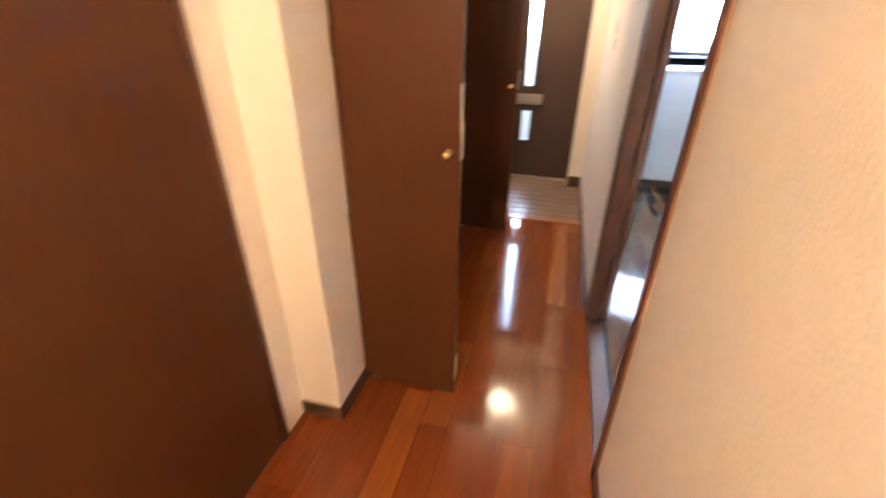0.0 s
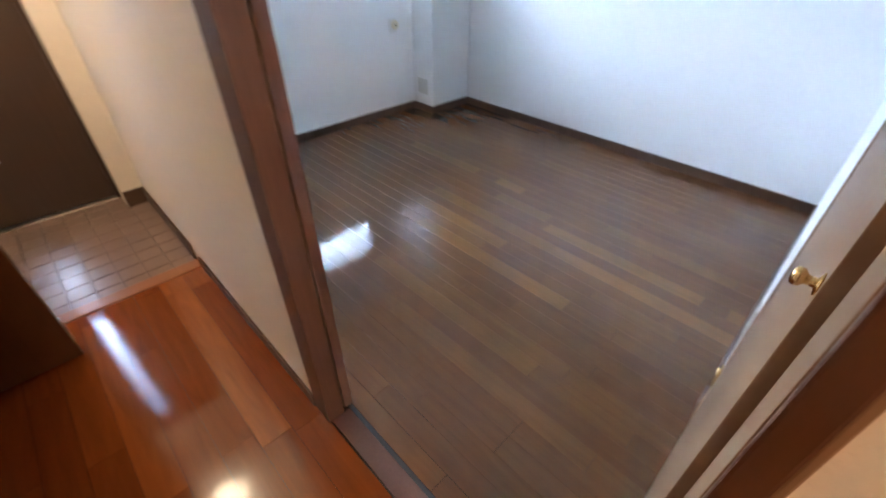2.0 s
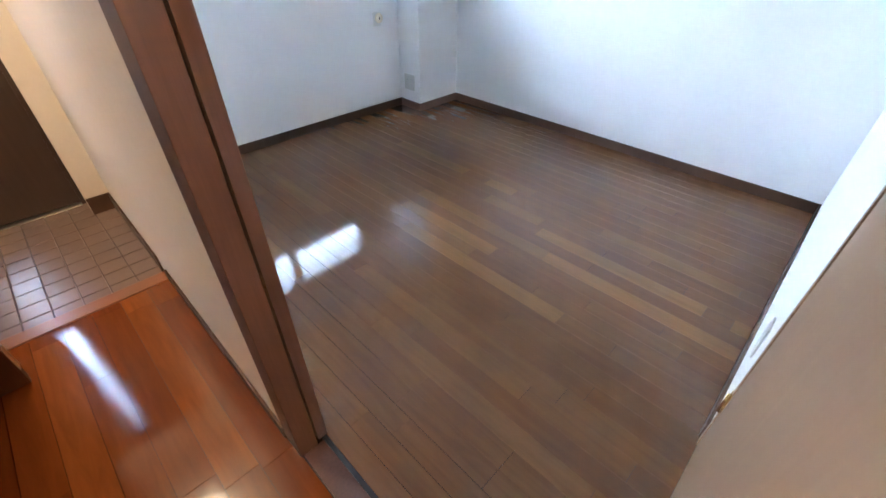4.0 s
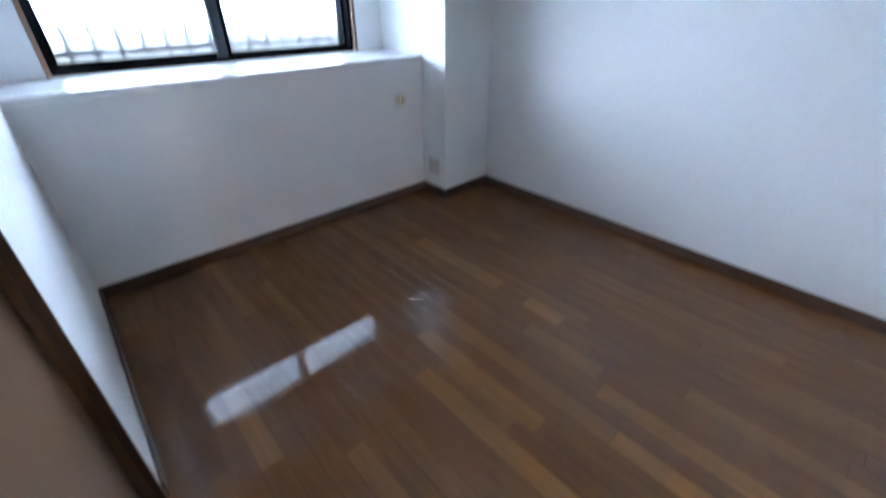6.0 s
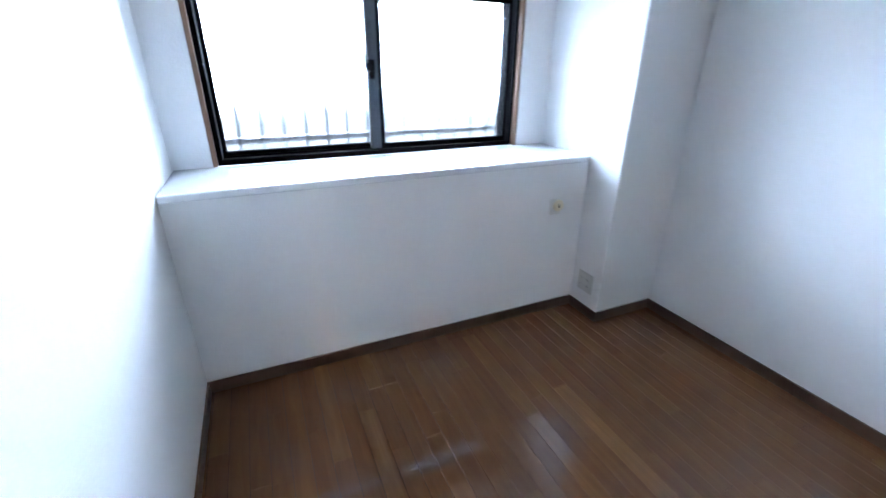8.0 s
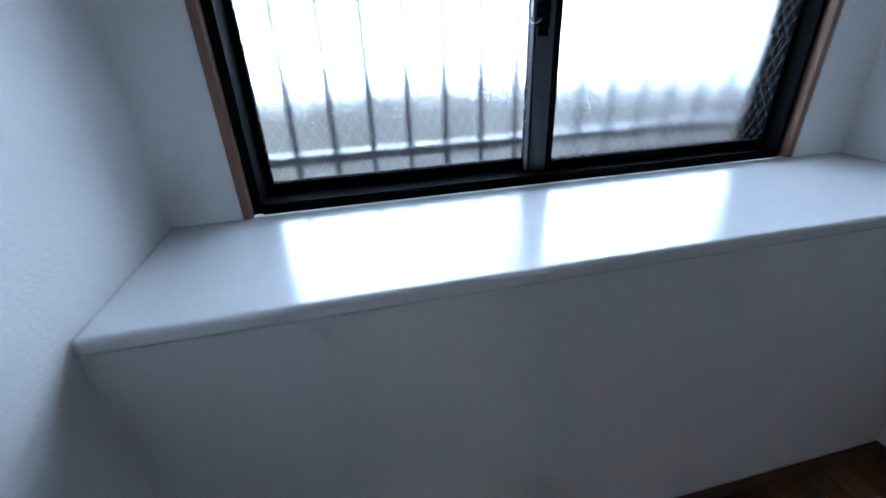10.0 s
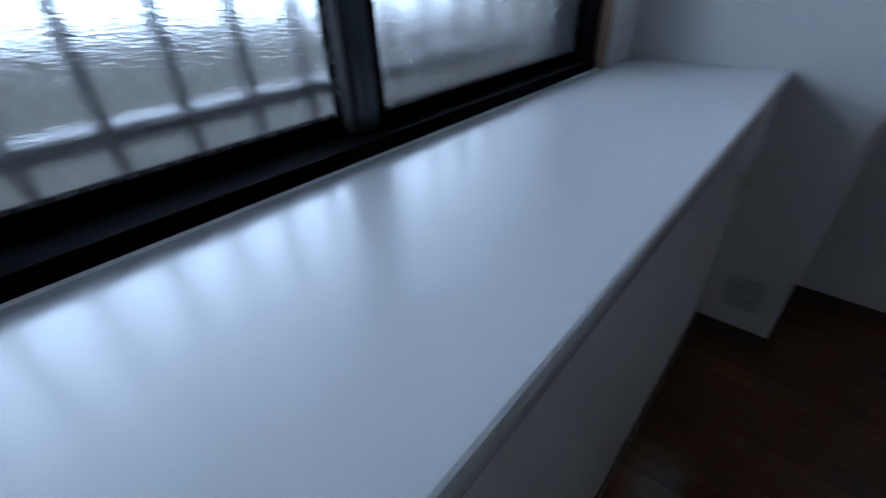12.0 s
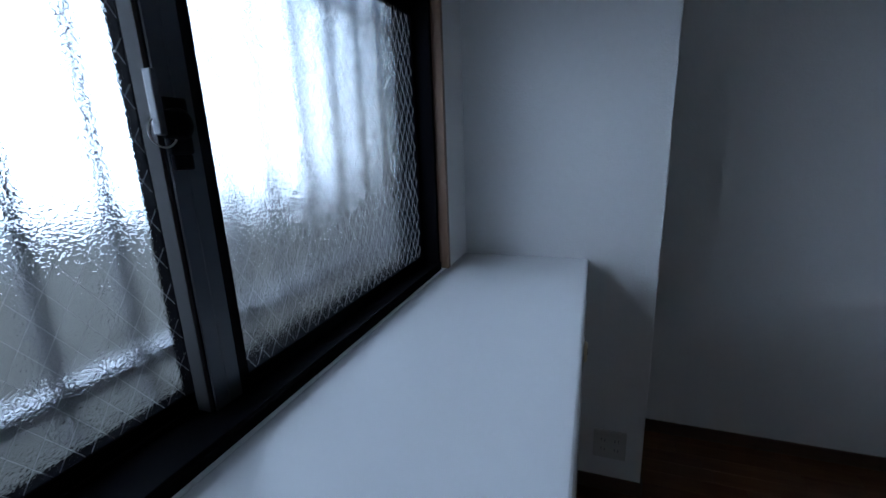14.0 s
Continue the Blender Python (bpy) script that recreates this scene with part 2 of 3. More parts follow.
def mesh_of(name, bm, mat):
    bmesh.ops.recalc_face_normals(bm, faces=bm.faces)
    data = bpy.data.meshes.new(name)
    bm.to_mesh(data)
    bm.free()
    data.materials.append(M[mat])
    return data


def solid(name, bm, mat, label="", category="", kind="", group=""):
    return tagged(new(name, mesh_of(name, bm, mat)), label, category, group, kind)


def structure(name, bm, mat, label, category):
    return solid(name, bm, mat, label, category, "structure")


def part(name, bm, mat, parent, label=""):
    ob = new(name, mesh_of(name, bm, mat))
    ob.parent = parent
    ob.matrix_parent_inverse = parent.matrix_world.inverted()
    return tagged(ob, label)


def thing(name, x, y, z, label, category, group="", kind=""):
    ob = new(name)
    ob.empty_display_size = 0.05
    ob.location = (x, y, z)
    ob.matrix_world = Matrix.Translation((x, y, z))
    return tagged(ob, label, category, group, kind)


# ---- plan ----
LEFT, RIGHT = 0.131, 2.602          # room walls
BACK, FRONT = -2.872, 0.0           # closet wall, low wall under the sill
PILLAR_X, PILLAR_Y = 2.178, -0.231
GLASS_WALL = 0.436                  # face of the window wall
SILL = 0.936
ROOM_TOP, HALL_TOP = 2.40, 2.20
HALL_LEFT, HALL_LEFT_REAR = -0.853, -1.000
JAMB_FAR, JAMB_NEAR = -2.080, -2.880
STRIP = -1.300
DOOR_TOP = 2.00
JAMB_FACE = 0.085
ENTRY = 0.055
HALL_END = -4.75

# ---- setting: room ----
structure("floor_room", boxes((0.09, 2.75, -3.0, 0.02, -0.12, -0.012)), "subfloor", "dark joints under varnished brown floorboards", "floor")
structure("wall_east", boxes((RIGHT, RIGHT + 0.12, -3.02, 0.62, -0.1, ROOM_TOP + 0.1)), "room_paper", "white embossed wallpaper on a plain wall", "wall")
structure("wall_south", boxes((0.857, RIGHT, BACK - 0.1, BACK, 0, ROOM_TOP), (0.07, 0.857, BACK - 0.1, BACK, DOOR_TOP + 0.03, ROOM_TOP)), "room_paper",
          "white wallpapered wall beside a closet door", "wall")
structure("pillar", boxes((PILLAR_X, RIGHT, PILLAR_Y, 0.62, 0, ROOM_TOP), bevel=0.004), "room_paper", "white papered corner pillar beside the window sill", "pillar")
structure("wall_under_sill", boxes((LEFT, PILLAR_X, FRONT, 0.62, 0, SILL - 0.034)), "room_paper", "white papered low wall below the window sill", "wall")
structure("wall_west", boxes((0.052, LEFT, -1.06, 0.62, 0, ROOM_TOP), (0.1125, LEFT, STRIP + 0.014, -1.06, 0, DOOR_TOP + 0.03), (0.052, LEFT, JAMB_NEAR, -1.06, DOOR_TOP + 0.03, ROOM_TOP)), "room_paper",
          "white embossed wallpaper beside the sliding door", "wall")
structure("wall_window", boxes((LEFT, 0.302, GLASS_WALL, 0.60, SILL - 0.034, ROOM_TOP), (1.972, PILLAR_X, GLASS_WALL, 0.60, SILL - 0.034, ROOM_TOP),
                               (0.302, 1.972, GLASS_WALL, 0.60, 1.840, ROOM_TOP)), "room_paper", "white papered window reveal", "wall")
structure("soffit", boxes((LEFT, PILLAR_X, 0.085, GLASS_WALL, 1.897, ROOM_TOP), bevel=0.003), "room_paper", "white papered beam box above the window", "soffit")
structure("beam", boxes((2.520, RIGHT, BACK, PILLAR_Y, 2.095, ROOM_TOP), bevel=0.003), "room_paper", "white papered beam along the wall top", "beam")
structure("ceiling_room", boxes((0.05, 2.75, -3.02, 0.62, ROOM_TOP, ROOM_TOP + 0.1)), "ceiling_paper", "white papered ceiling", "ceiling")

BB_H, BB_T = 0.060, 0.009
structure("baseboard_room", boxes((LEFT, PILLAR_X, FRONT - BB_T, FRONT, 0, BB_H), (PILLAR_X - BB_T, PILLAR_X, PILLAR_Y - BB_T, FRONT - BB_T, 0, BB_H),
                                  (PILLAR_X, RIGHT - BB_T, PILLAR_Y - BB_T, PILLAR_Y, 0, BB_H), (RIGHT - BB_T, RIGHT, BACK, PILLAR_Y, 0, BB_H),
                                  (0.862, RIGHT - BB_T, BACK, BACK + BB_T, 0, BB_H), (LEFT, LEFT + BB_T, STRIP + 0.03, FRONT - BB_T, 0, BB_H), bevel=0.002),
          "dark_trim", "dark brown wooden baseboard", "baseboard")

# ---- setting: hall ----
structure("floor_hall", boxes((-1.7, 0.09, HALL_END, -0.93, -0.12, -0.012)), "subfloor", "dark joints under varnished floorboards with warm lamplight in their red colour", "floor")
structure("floor_entry", boxes((-1.7, 0.0, -0.96, ENTRY + 0.1, -0.14, -0.030)), "grout", "grey-brown grout of the entry tiles", "floor")
structure("wall_hall_east", boxes((0.0, 0.0518, JAMB_FAR + JAMB_FACE - 0.002, 0.2, -0.03, HALL_TOP), (0.0, 0.0518, JAMB_NEAR - 0.03, JAMB_FAR + JAMB_FACE - 0.002, DOOR_TOP + 0.03, HALL_TOP),
                                  (0.0, 0.07, HALL_END, JAMB_NEAR - 0.03, 0, HALL_TOP)), "hall_paper", "cream embossed wallpaper on the hall wall", "wall")
structure("wall_entry_pier", boxes((-0.105, 0.0, -0.130, 0.2, -0.03, HALL_TOP)), "hall_paper", "cream papered pier beside the entry door", "wall")
structure("wall_entry", boxes((-1.7, -0.985, ENTRY, 0.2, -0.03, HALL_TOP), (-0.985, -0.105, ENTRY, 0.2, 2.02, HALL_TOP)), "hall_paper", "cream wall around the entry door", "wall")
structure("wall_closet_north", boxes((-1.7, HALL_LEFT, -1.221, -1.035, 0, HALL_TOP)), "hall_paper", "cream papered side wall of the hall closet", "wall")
structure("wall_entry_west", boxes((-1.0, HALL_LEFT, -1.035, ENTRY, -0.03, HALL_TOP)), "hall_paper", "cream papered wall beside the entry", "wall")
structure("wall_closet_lintel", boxes((HALL_LEFT - 0.12, HALL_LEFT, -2.702, -1.221, DOOR_TOP + 0.03, HALL_TOP)), "hall_paper", "cream papered lintel above the hall closet", "wall")
structure("wall_hall_pier", boxes((-1.7, HALL_LEFT, -2.910, -2.702, 0, HALL_TOP), bevel=0.003), "hall_paper", "cream papered pier beside the hall closet", "wall")
structure("wall_closet_back", boxes((-1.75, -1.65, -2.95, -1.0, 0, HALL_TOP)), "hall_paper", "cream back wall of the hall closet", "wall")
structure("wall_hall_rear_west", boxes((-1.2, HALL_LEFT_REAR, HALL_END, -3.93, 0, HALL_TOP), (-1.2, HALL_LEFT_REAR, -3.93, -3.02, DOOR_TOP + 0.03, HALL_TOP)), "hall_paper",
          "cream papered hall wall around a door", "wall")
structure("wall_hall_corner", boxes((-1.2, HALL_LEFT_REAR, -3.02, -2.91, 0, HALL_TOP)), "hall_paper", "cream papered hall corner", "wall")
structure("wall_hall_end", boxes((-1.2, 0.07, HALL_END - 0.1, HALL_END, 0, HALL_TOP)), "hall_paper", "cream papered end wall of the hall", "wall")
structure("ceiling_hall", boxes((-1.75, 0.052, HALL_END - 0.1, 0.2, HALL_TOP, HALL_TOP + 0.1)), "ceiling_paper", "white papered hall ceiling", "ceiling")
structure("baseboard_hall", boxes((-0.008, 0.0, JAMB_FAR + JAMB_FACE, -1.0, 0, 0.055), (-0.008, 0, -0.90, -0.13, -0.03, 0.072), (-0.105, -0.008, -0.138, -0.13, -0.03, 0.072),
                                  (-0.008, 0, HALL_END, JAMB_NEAR - 0.035, 0, 0.055), (HALL_LEFT, HALL_LEFT + 0.008, -2.91, -2.703, 0, 0.055),
                                  (HALL_LEFT_REAR, HALL_LEFT + 0.008, -2.918, -2.91, 0, 0.055), (-1.65, HALL_LEFT - 0.03, -1.229, -1.221, 0, 0.06)), "dark_trim",
          "dark brown wooden baseboard in the hall", "baseboard")


# ---- outdoors ----
structure("ground", boxes((-60, 60, 0.62, 120, -0.4, -0.08)), "ground", "grey paving outside the window", "ground")
structure("parapet", boxes((-8, 10, 2.1, 2.25, -0.08, 1.12)), "concrete", "grey-green concrete parapet outside the window", "parapet")
structure("backdrop", boxes((-15, 9.4, 7.0, 7.05, 0.2, 9.0)), "sky_glow", "bright white overcast sky", "backdrop")


# ---- window ----
window = thing("window_1", 1.16, GLASS_WALL, SILL, "dark bronze sliding window with wired frosted glass", "window", kind="structure")
part("casing", boxes((0.302, 0.323, 0.430, 0.515, SILL + 0.001, 1.840), bevel=0.002), "window_wood", window, "brown wooden side casing")
part("casing", boxes((1.951, 1.972, 0.430, 0.515, SILL + 0.001, 1.840), bevel=0.002), "window_wood", window, "brown wooden side casing")
part("casing", boxes((0.323, 1.951, 0.430, 0.515, 1.816, 1.840), bevel=0.002), "window_wood", window, "brown wooden head casing")
part("window_frame", boxes((0.323, 0.346, 0.460, 0.632, SILL + 0.001, 1.816), (1.936, 1.951, 0.460, 0.632, SILL + 0.001, 1.816), (0.346, 1.936, 0.460, 0.632, 1.790, 1.816),
                           (0.346, 1.936, 0.450, 0.632, SILL + 0.001, SILL + 0.020), (0.346, 1.936, 0.450, 0.460, SILL + 0.020, SILL + 0.028),
                           (0.346, 1.936, 0.544, 0.550, SILL + 0.020, SILL + 0.030), bevel=0.0012, segments=1), "bronze", window, "black-bronze aluminium outer frame")


def sash_bars(y0, y1, x0, x1, z0, z1, g0, g1, h0, h1):
    return boxes((x0, g0, y0, y1, z0, z1), (g1, x1, y0, y1, z0, z1), (g0, g1, y0, y1, z0, h0), (g0, g1, y0, y1, h1, z1), bevel=0.0015, segments=1)


part("sash_inner", sash_bars(0.511, 0.539, 1.094, 1.935, SILL + 0.022, 1.790, 1.166, 1.922, 0.984, 1.703), "bronze", window, "sliding sash of black-bronze aluminium")
part("stile_cover", boxes((1.094, 1.1175, 0.5075, 0.5108, SILL + 0.024, 1.788), (1.1185, 1.143, 0.5075, 0.5108, SILL + 0.024, 1.788), bevel=0.0008), "stile_sheen", window, "dark aluminium meeting stile with its reflected sheen put into the colour")
part("seal", boxes((1.088, 1.0935, 0.514, 0.540, SILL + 0.024, 1.788), bevel=0.001), "rubber", window, "black rubber draught seal")
part("sash_outer", sash_bars(0.556, 0.584, 0.347, 1.155, SILL + 0.022, 1.790, 0.366, 1.099, 0.984, 1.774), "bronze", window, "sliding sash of black-bronze aluminium")
for y, x0, x1, z1 in ((0.5205, 1.164, 1.924, 1.705), (0.5635, 0.364, 1.101, 1.776)):
    pane = part("pane", boxes((x0, x1, y - 0.003, y + 0.003, 0.980, z1)), "window_glass", window, "frosted wired glass")
    pane.visible_shadow = False
    # diamond wire inside the glass
    bm = bmesh.new()
    w, h, r = x1 - x0, z1 - 0.98, 0.00033
    step = 0.034
    for slope in (1, -1):
        k = -h / 1.6
        while k < w + h / 1.6:
            a, b = (k, 0.0), (k + h / 1.6, h)
            lo, hi = max(0.0, -k * 1.6), min(h, (w - k) * 1.6)
            if hi - lo > 0.02:
                p, q = (k + lo / 1.6, lo), (k + hi / 1.6, hi)
                if slope < 0:
                    p, q = (w - p[0], p[1]), (w - q[0], q[1])
                ring = []
                for px, pz in (p, q):
                    ring.append([bm.verts.new((x0 + px + dx, y - 0.0045 + dy, 0.98 + pz)) for dx, dy in ((-r, 0), (0, -r), (r, 0), (0, r))])
                for i in range(4):
                    bm.faces.new((ring[0][i], ring[0][(i + 1) % 4], ring[1][(i + 1) % 4], ring[1][i]))
            k += step
    part("wire_mesh", bm, "wire", window, "diamond wire in the glass")
part("sash_label", boxes((1.49, 1.55, 0.509, 0.5109, 1.722, 1.740)), "plastic", window, "small white sticker")
part("sash_label", boxes((0.47, 0.53, 0.5545, 0.5559, 1.777, 1.788)), "plastic", window, "small white sticker")
# crescent lock
lock = part("crescent_lock", boxes((1.092, 1.126, 0.498, 0.5073, 1.338, 1.410), bevel=0.004), "bronze", window, "black crescent lock with a wire loop")
part("lever", boxes((1.069, 1.078, 0.481, 0.494, 1.362, 1.438), bevel=0.002), "stile_sheen", lock, "flat grey lever")
part("hub", turned([(0.020, 0), (0.020, 0.010), (0.016, 0.014), (0.008, 0.016)], "Y-", 24, (1.102, 0.498, 1.376)), "bronze", lock)
part("lever_arm", boxes((1.076, 1.108, 0.482, 0.491, 1.358, 1.392), bevel=0.003), "bronze", lock)
part("wire_loop", loop_of_wire(0.0185, 0.0011, (1.080, 0.492, 1.366)), "steel", lock, "bright wire loop")
part("lock_foot", boxes((1.095, 1.124, 0.500, 0.5073, 1.318, 1.3385), bevel=0.003), "bronze", lock)

rail = thing("curtain_rail", 1.1, 0.345, 1.858, "dark brown double curtain rail under the beam box", "curtain rail")
part("track", boxes((0.15, 2.085, 0.335, 0.350, 1.838, 1.853), bevel=0.002), "bronze", rail)
part("track", boxes((0.15, 2.085, 0.395, 0.410, 1.838, 1.853), bevel=0.002), "bronze", rail)
for x in (0.30, 0.95, 1.55, 2.02):
    part("bracket", boxes((x, x + 0.02, 0.33, 0.43, 1.853, 1.897), bevel=0.001), "steel", rail)
for y in (0.3425, 0.4025):
    part("end_cap", boxes((2.085, 2.097, y - 0.009, y + 0.009, 1.836, 1.855), bevel=0.003), "rubber", rail)

sill = solid("window_sill", boxes((LEFT + 0.001, PILLAR_X - 0.001, -0.009, 0.449, SILL - 0.034, SILL), bevel=0.013, segments=5), "sill_resin",
             "smooth white deep window sill with a rounded nose", "window sill", kind="structure")

grille = thing("window_grille", 1.15, 0.67, 0.94, "grey aluminium bar grille outside the window", "grille")
part("rail", boxes((0.26, 2.10, 0.655, 0.685, 1.000, 1.032), bevel=0.004), "aluminium", grille)
part("rail", boxes((0.26, 2.10, 0.655, 0.685, 1.682, 1.708), bevel=0.004), "aluminium", grille)
for k in range(17):
    x = 0.318 + 0.1125 * k
    part("bar", boxes((x - 0.009, x + 0.009, 0.660, 0.680, 0.940, 1.80), bevel=0.002, segments=1), "aluminium", grille)
for x in (0.27, 2.09):
    for z in (1.006, 1.685):
        part("bracket", boxes((x - 0.012, x + 0.012, 0.62, 0.66, z, z + 0.020), bevel=0.002), "aluminium", grille)

# ---- doorway between hall and room ----
doorway = thing("door_frame", 0.03, -2.5, 0, "brown wooden frame of the open sliding doorway", "door frame", kind="structure")
part("far_jamb", boxes((-0.004, 0.051, JAMB_FAR, JAMB_FAR + JAMB_FACE, 0, DOOR_TOP + 0.03), bevel=0.002), "jamb_wood", doorway, "brown wooden jamb")
part("near_jamb", boxes((0.0, 0.062, JAMB_NEAR - 0.030, JAMB_NEAR, 0, DOOR_TOP + 0.03), bevel=0.002), "door_veneer", doorway, "light brown wooden jamb")
part("near_casing", boxes((-0.012, 0.0, JAMB_NEAR - 0.027, JAMB_NEAR - 0.001, 0, DOOR_TOP + 0.03), bevel=0.003), "casing_wood", doorway, "dark reddish brown wooden casing")
part("casing_edge", boxes((-0.006, 0.0, JAMB_NEAR - 0.034, JAMB_NEAR - 0.0275, 0, DOOR_TOP + 0.03), bevel=0.0015), "door_veneer", doorway, "pale narrow edge strip")
part("head", boxes((-0.004, 0.13, JAMB_NEAR, JAMB_FAR, DOOR_TOP, DOOR_TOP + 0.03), bevel=0.002), "jamb_wood", doorway)
part("stop_strip", boxes((0.1120, LEFT + 0.002, STRIP, STRIP + 0.014, 0, DOOR_TOP + 0.03), bevel=0.002), "dark_trim", doorway, "dark brown stop strip")
# added veneer filler: hides the dark pocket gap as if the leaf went on
part("pocket_trim", boxes((0.0915, 0.1118, STRIP + 0.002, STRIP + 0.012, 0, DOOR_TOP + 0.03), bevel=0.001), "slider_veneer", doorway)
part("threshold", boxes((0.004, 0.070, JAMB_NEAR, JAMB_FAR, -0.012, 0.002), bevel=0.001), "jamb_wood", doorway, "worn brown threshold")
part("floor_track", boxes((0.0705, 0.084, JAMB_NEAR, STRIP, -0.011, 0.0005)), "rubber", doorway, "black floor track")

slider = thing("sliding_door", 0.078, -1.69, 0.004, "light brown veneered sliding door standing open in its pocket", "door")
part("leaf", boxes((0.0580, 0.0900, -2.069, -1.070, 0.006, DOOR_TOP - 0.004), bevel=0.002), "slider_veneer", slider)
part("edge_band", boxes((0.0585, 0.0870, -2.0735, -2.0685, 0.008, DOOR_TOP - 0.006)), "jamb_wood", slider, "brown edge band")


# ---- closet door in the room ----
def knob(parent, x, y, z, axis, mat="brass", size=1.0):
    k = part("knob", turned([(r * size, h * size) for r, h in [(0.015, 0), (0.015, 0.002), (0.007, 0.004), (0.006, 0.010), (0.007, 0.014), (0.0115, 0.018), (0.0125, 0.023), (0.011, 0.027), (0.006, 0.029)]], axis, 24, (x, y, z)),
             mat, parent, "polished brass knob")
    return k


closet = thing("closet_door", 0.46, BACK, 0.005, "light brown veneered closet door, closed, with a brass knob", "door")
leaf = part("leaf", boxes((0.088, 0.828, BACK - 0.030, BACK + 0.001, 0.012, DOOR_TOP - 0.004), bevel=0.002), "door_veneer", closet)
knob(closet, 0.115, BACK + 0.001, 1.022, "Y", size=0.65)
for z in (0.21, 1.80):
    hinge = part("hinge", turned([(0.006, 0), (0.006, 0.075)], "Z", 12, (0.833, BACK + 0.007, z - 0.0375)), "brass", closet, "dull brass hinge")
    part("hinge_leaf", boxes((0.833, 0.856, BACK + 0.0042, BACK + 0.0060, z - 0.036, z + 0.036)), "brass", hinge)
closet_frame = thing("closet_door_frame", 0.46, BACK, 0, "light brown wooden frame around the closet door", "door frame", kind="structure")
part("post", boxes((0.832, 0.858, BACK - 0.1, BACK + 0.004, 0, DOOR_TOP + 0.028), bevel=0.0015), "door_veneer", closet_frame)
part("post", boxes((0.0625, 0.068, BACK - 0.06, BACK + 0.004, 0, DOOR_TOP + 0.028), bevel=0.001), "door_veneer", closet_frame)
# dark block set into the gap; its colour stands in for the shade there
part("recess", boxes((0.0682, 0.0875, BACK - 0.06, BACK - 0.012, 0, DOOR_TOP)), "casing_wood", closet_frame, "dark wood filler with the gap's shade put into its colour")
part("head", boxes((0.068, 0.832, BACK - 0.1, BACK + 0.012, DOOR_TOP, DOOR_TOP + 0.028), bevel=0.002), "door_veneer", closet_frame)


# ---- plates on the walls ----
def plate_on(name, axis, at, w, h, label, category, mat="plastic", slots=()):
    """A flat wall plate with rounded edges; axis is the way it faces."""
    x, y, z = at
    t = 0.007
    ob = thing(name, x, y, z, label, category)

    def put(nm, u0, u1, v0, v1, d0, d1, mt, bevel):
        rows = {"Y-": (x + u0, x + u1, y - d1, y - d0, z + v0, z + v1), "Y": (x + u0, x + u1, y + d0, y + d1, z + v0, z + v1),
                "X-": (x - d1, x - d0, y + u0, y + u1, z + v0, z + v1), "X": (x + d0, x + d1, y + u0, y + u1, z + v0, z + v1)}[axis]
        return part(nm, boxes(rows, bevel=bevel), mt, ob)

    put("plate", -w / 2, w / 2, -h / 2, h / 2, 0, t, mat, 0.003)
    for u0, u1, v0, v1, mt in slots:
        put("insert" if mt != "slot" else "slot", u0, u1, v0, v1, t + 0.0002, t + 0.0018, mt, 0.0)
    return ob


SOCKET = [(-0.022, 0.022, -0.048, 0.048, "plastic")] + [(u - 0.0015, u + 0.0015, v - 0.006, v + 0.006, "slot") for u in (-0.008, 0.008) for v in (-0.02, 0.02)]
plate_on("wall_outlet", "X-", (PILLAR_X, -0.115, 0.207), 0.116, 0.120, "grey-white double outlet plate low on the pillar", "outlet",
         slots=[(-0.045, 0.045, -0.048, 0.048, "plastic")] + [(u - 0.0015, u + 0.0015, v - 0.006, v + 0.006, "slot") for u in (-0.03, -0.018, 0.018, 0.03) for v in (-0.02, 0.02)])
phone = plate_on("phone_jack", "Y-", (1.975, FRONT, 0.668), 0.070, 0.090, "white jack plate with a yellowed round cover below the sill", "wall plate", mat="plate_white")
part("jack", turned([(0.033, 0), (0.033, 0.008), (0.028, 0.011)], "Y-", 28, (1.992, FRONT - 0.007, 0.674)), "ivory", phone, "yellowed round cover")
part("slot", boxes((1.988, 1.996, FRONT - 0.0192, FRONT - 0.0178, 0.664, 0.684)), "slot", phone)
plate_on("wall_outlet", "Y", (1.055, BACK, 0.290), 0.070, 0.116, "white outlet plate low beside the closet", "outlet", slots=SOCKET)
plate_on("wall_outlet", "Y-", (2.025, 0.085, 2.045), 0.066, 0.120, "white outlet plate high on the beam box", "outlet", slots=SOCKET)
for z in (1.225, 1.140):
    plate_on("light_switch", "X-", (0.0, -1.025, z), 0.070, 0.072, "white light switch plate on the hall wall", "switch", slots=[(-0.02, 0.02, -0.024, 0.024, "plastic")])


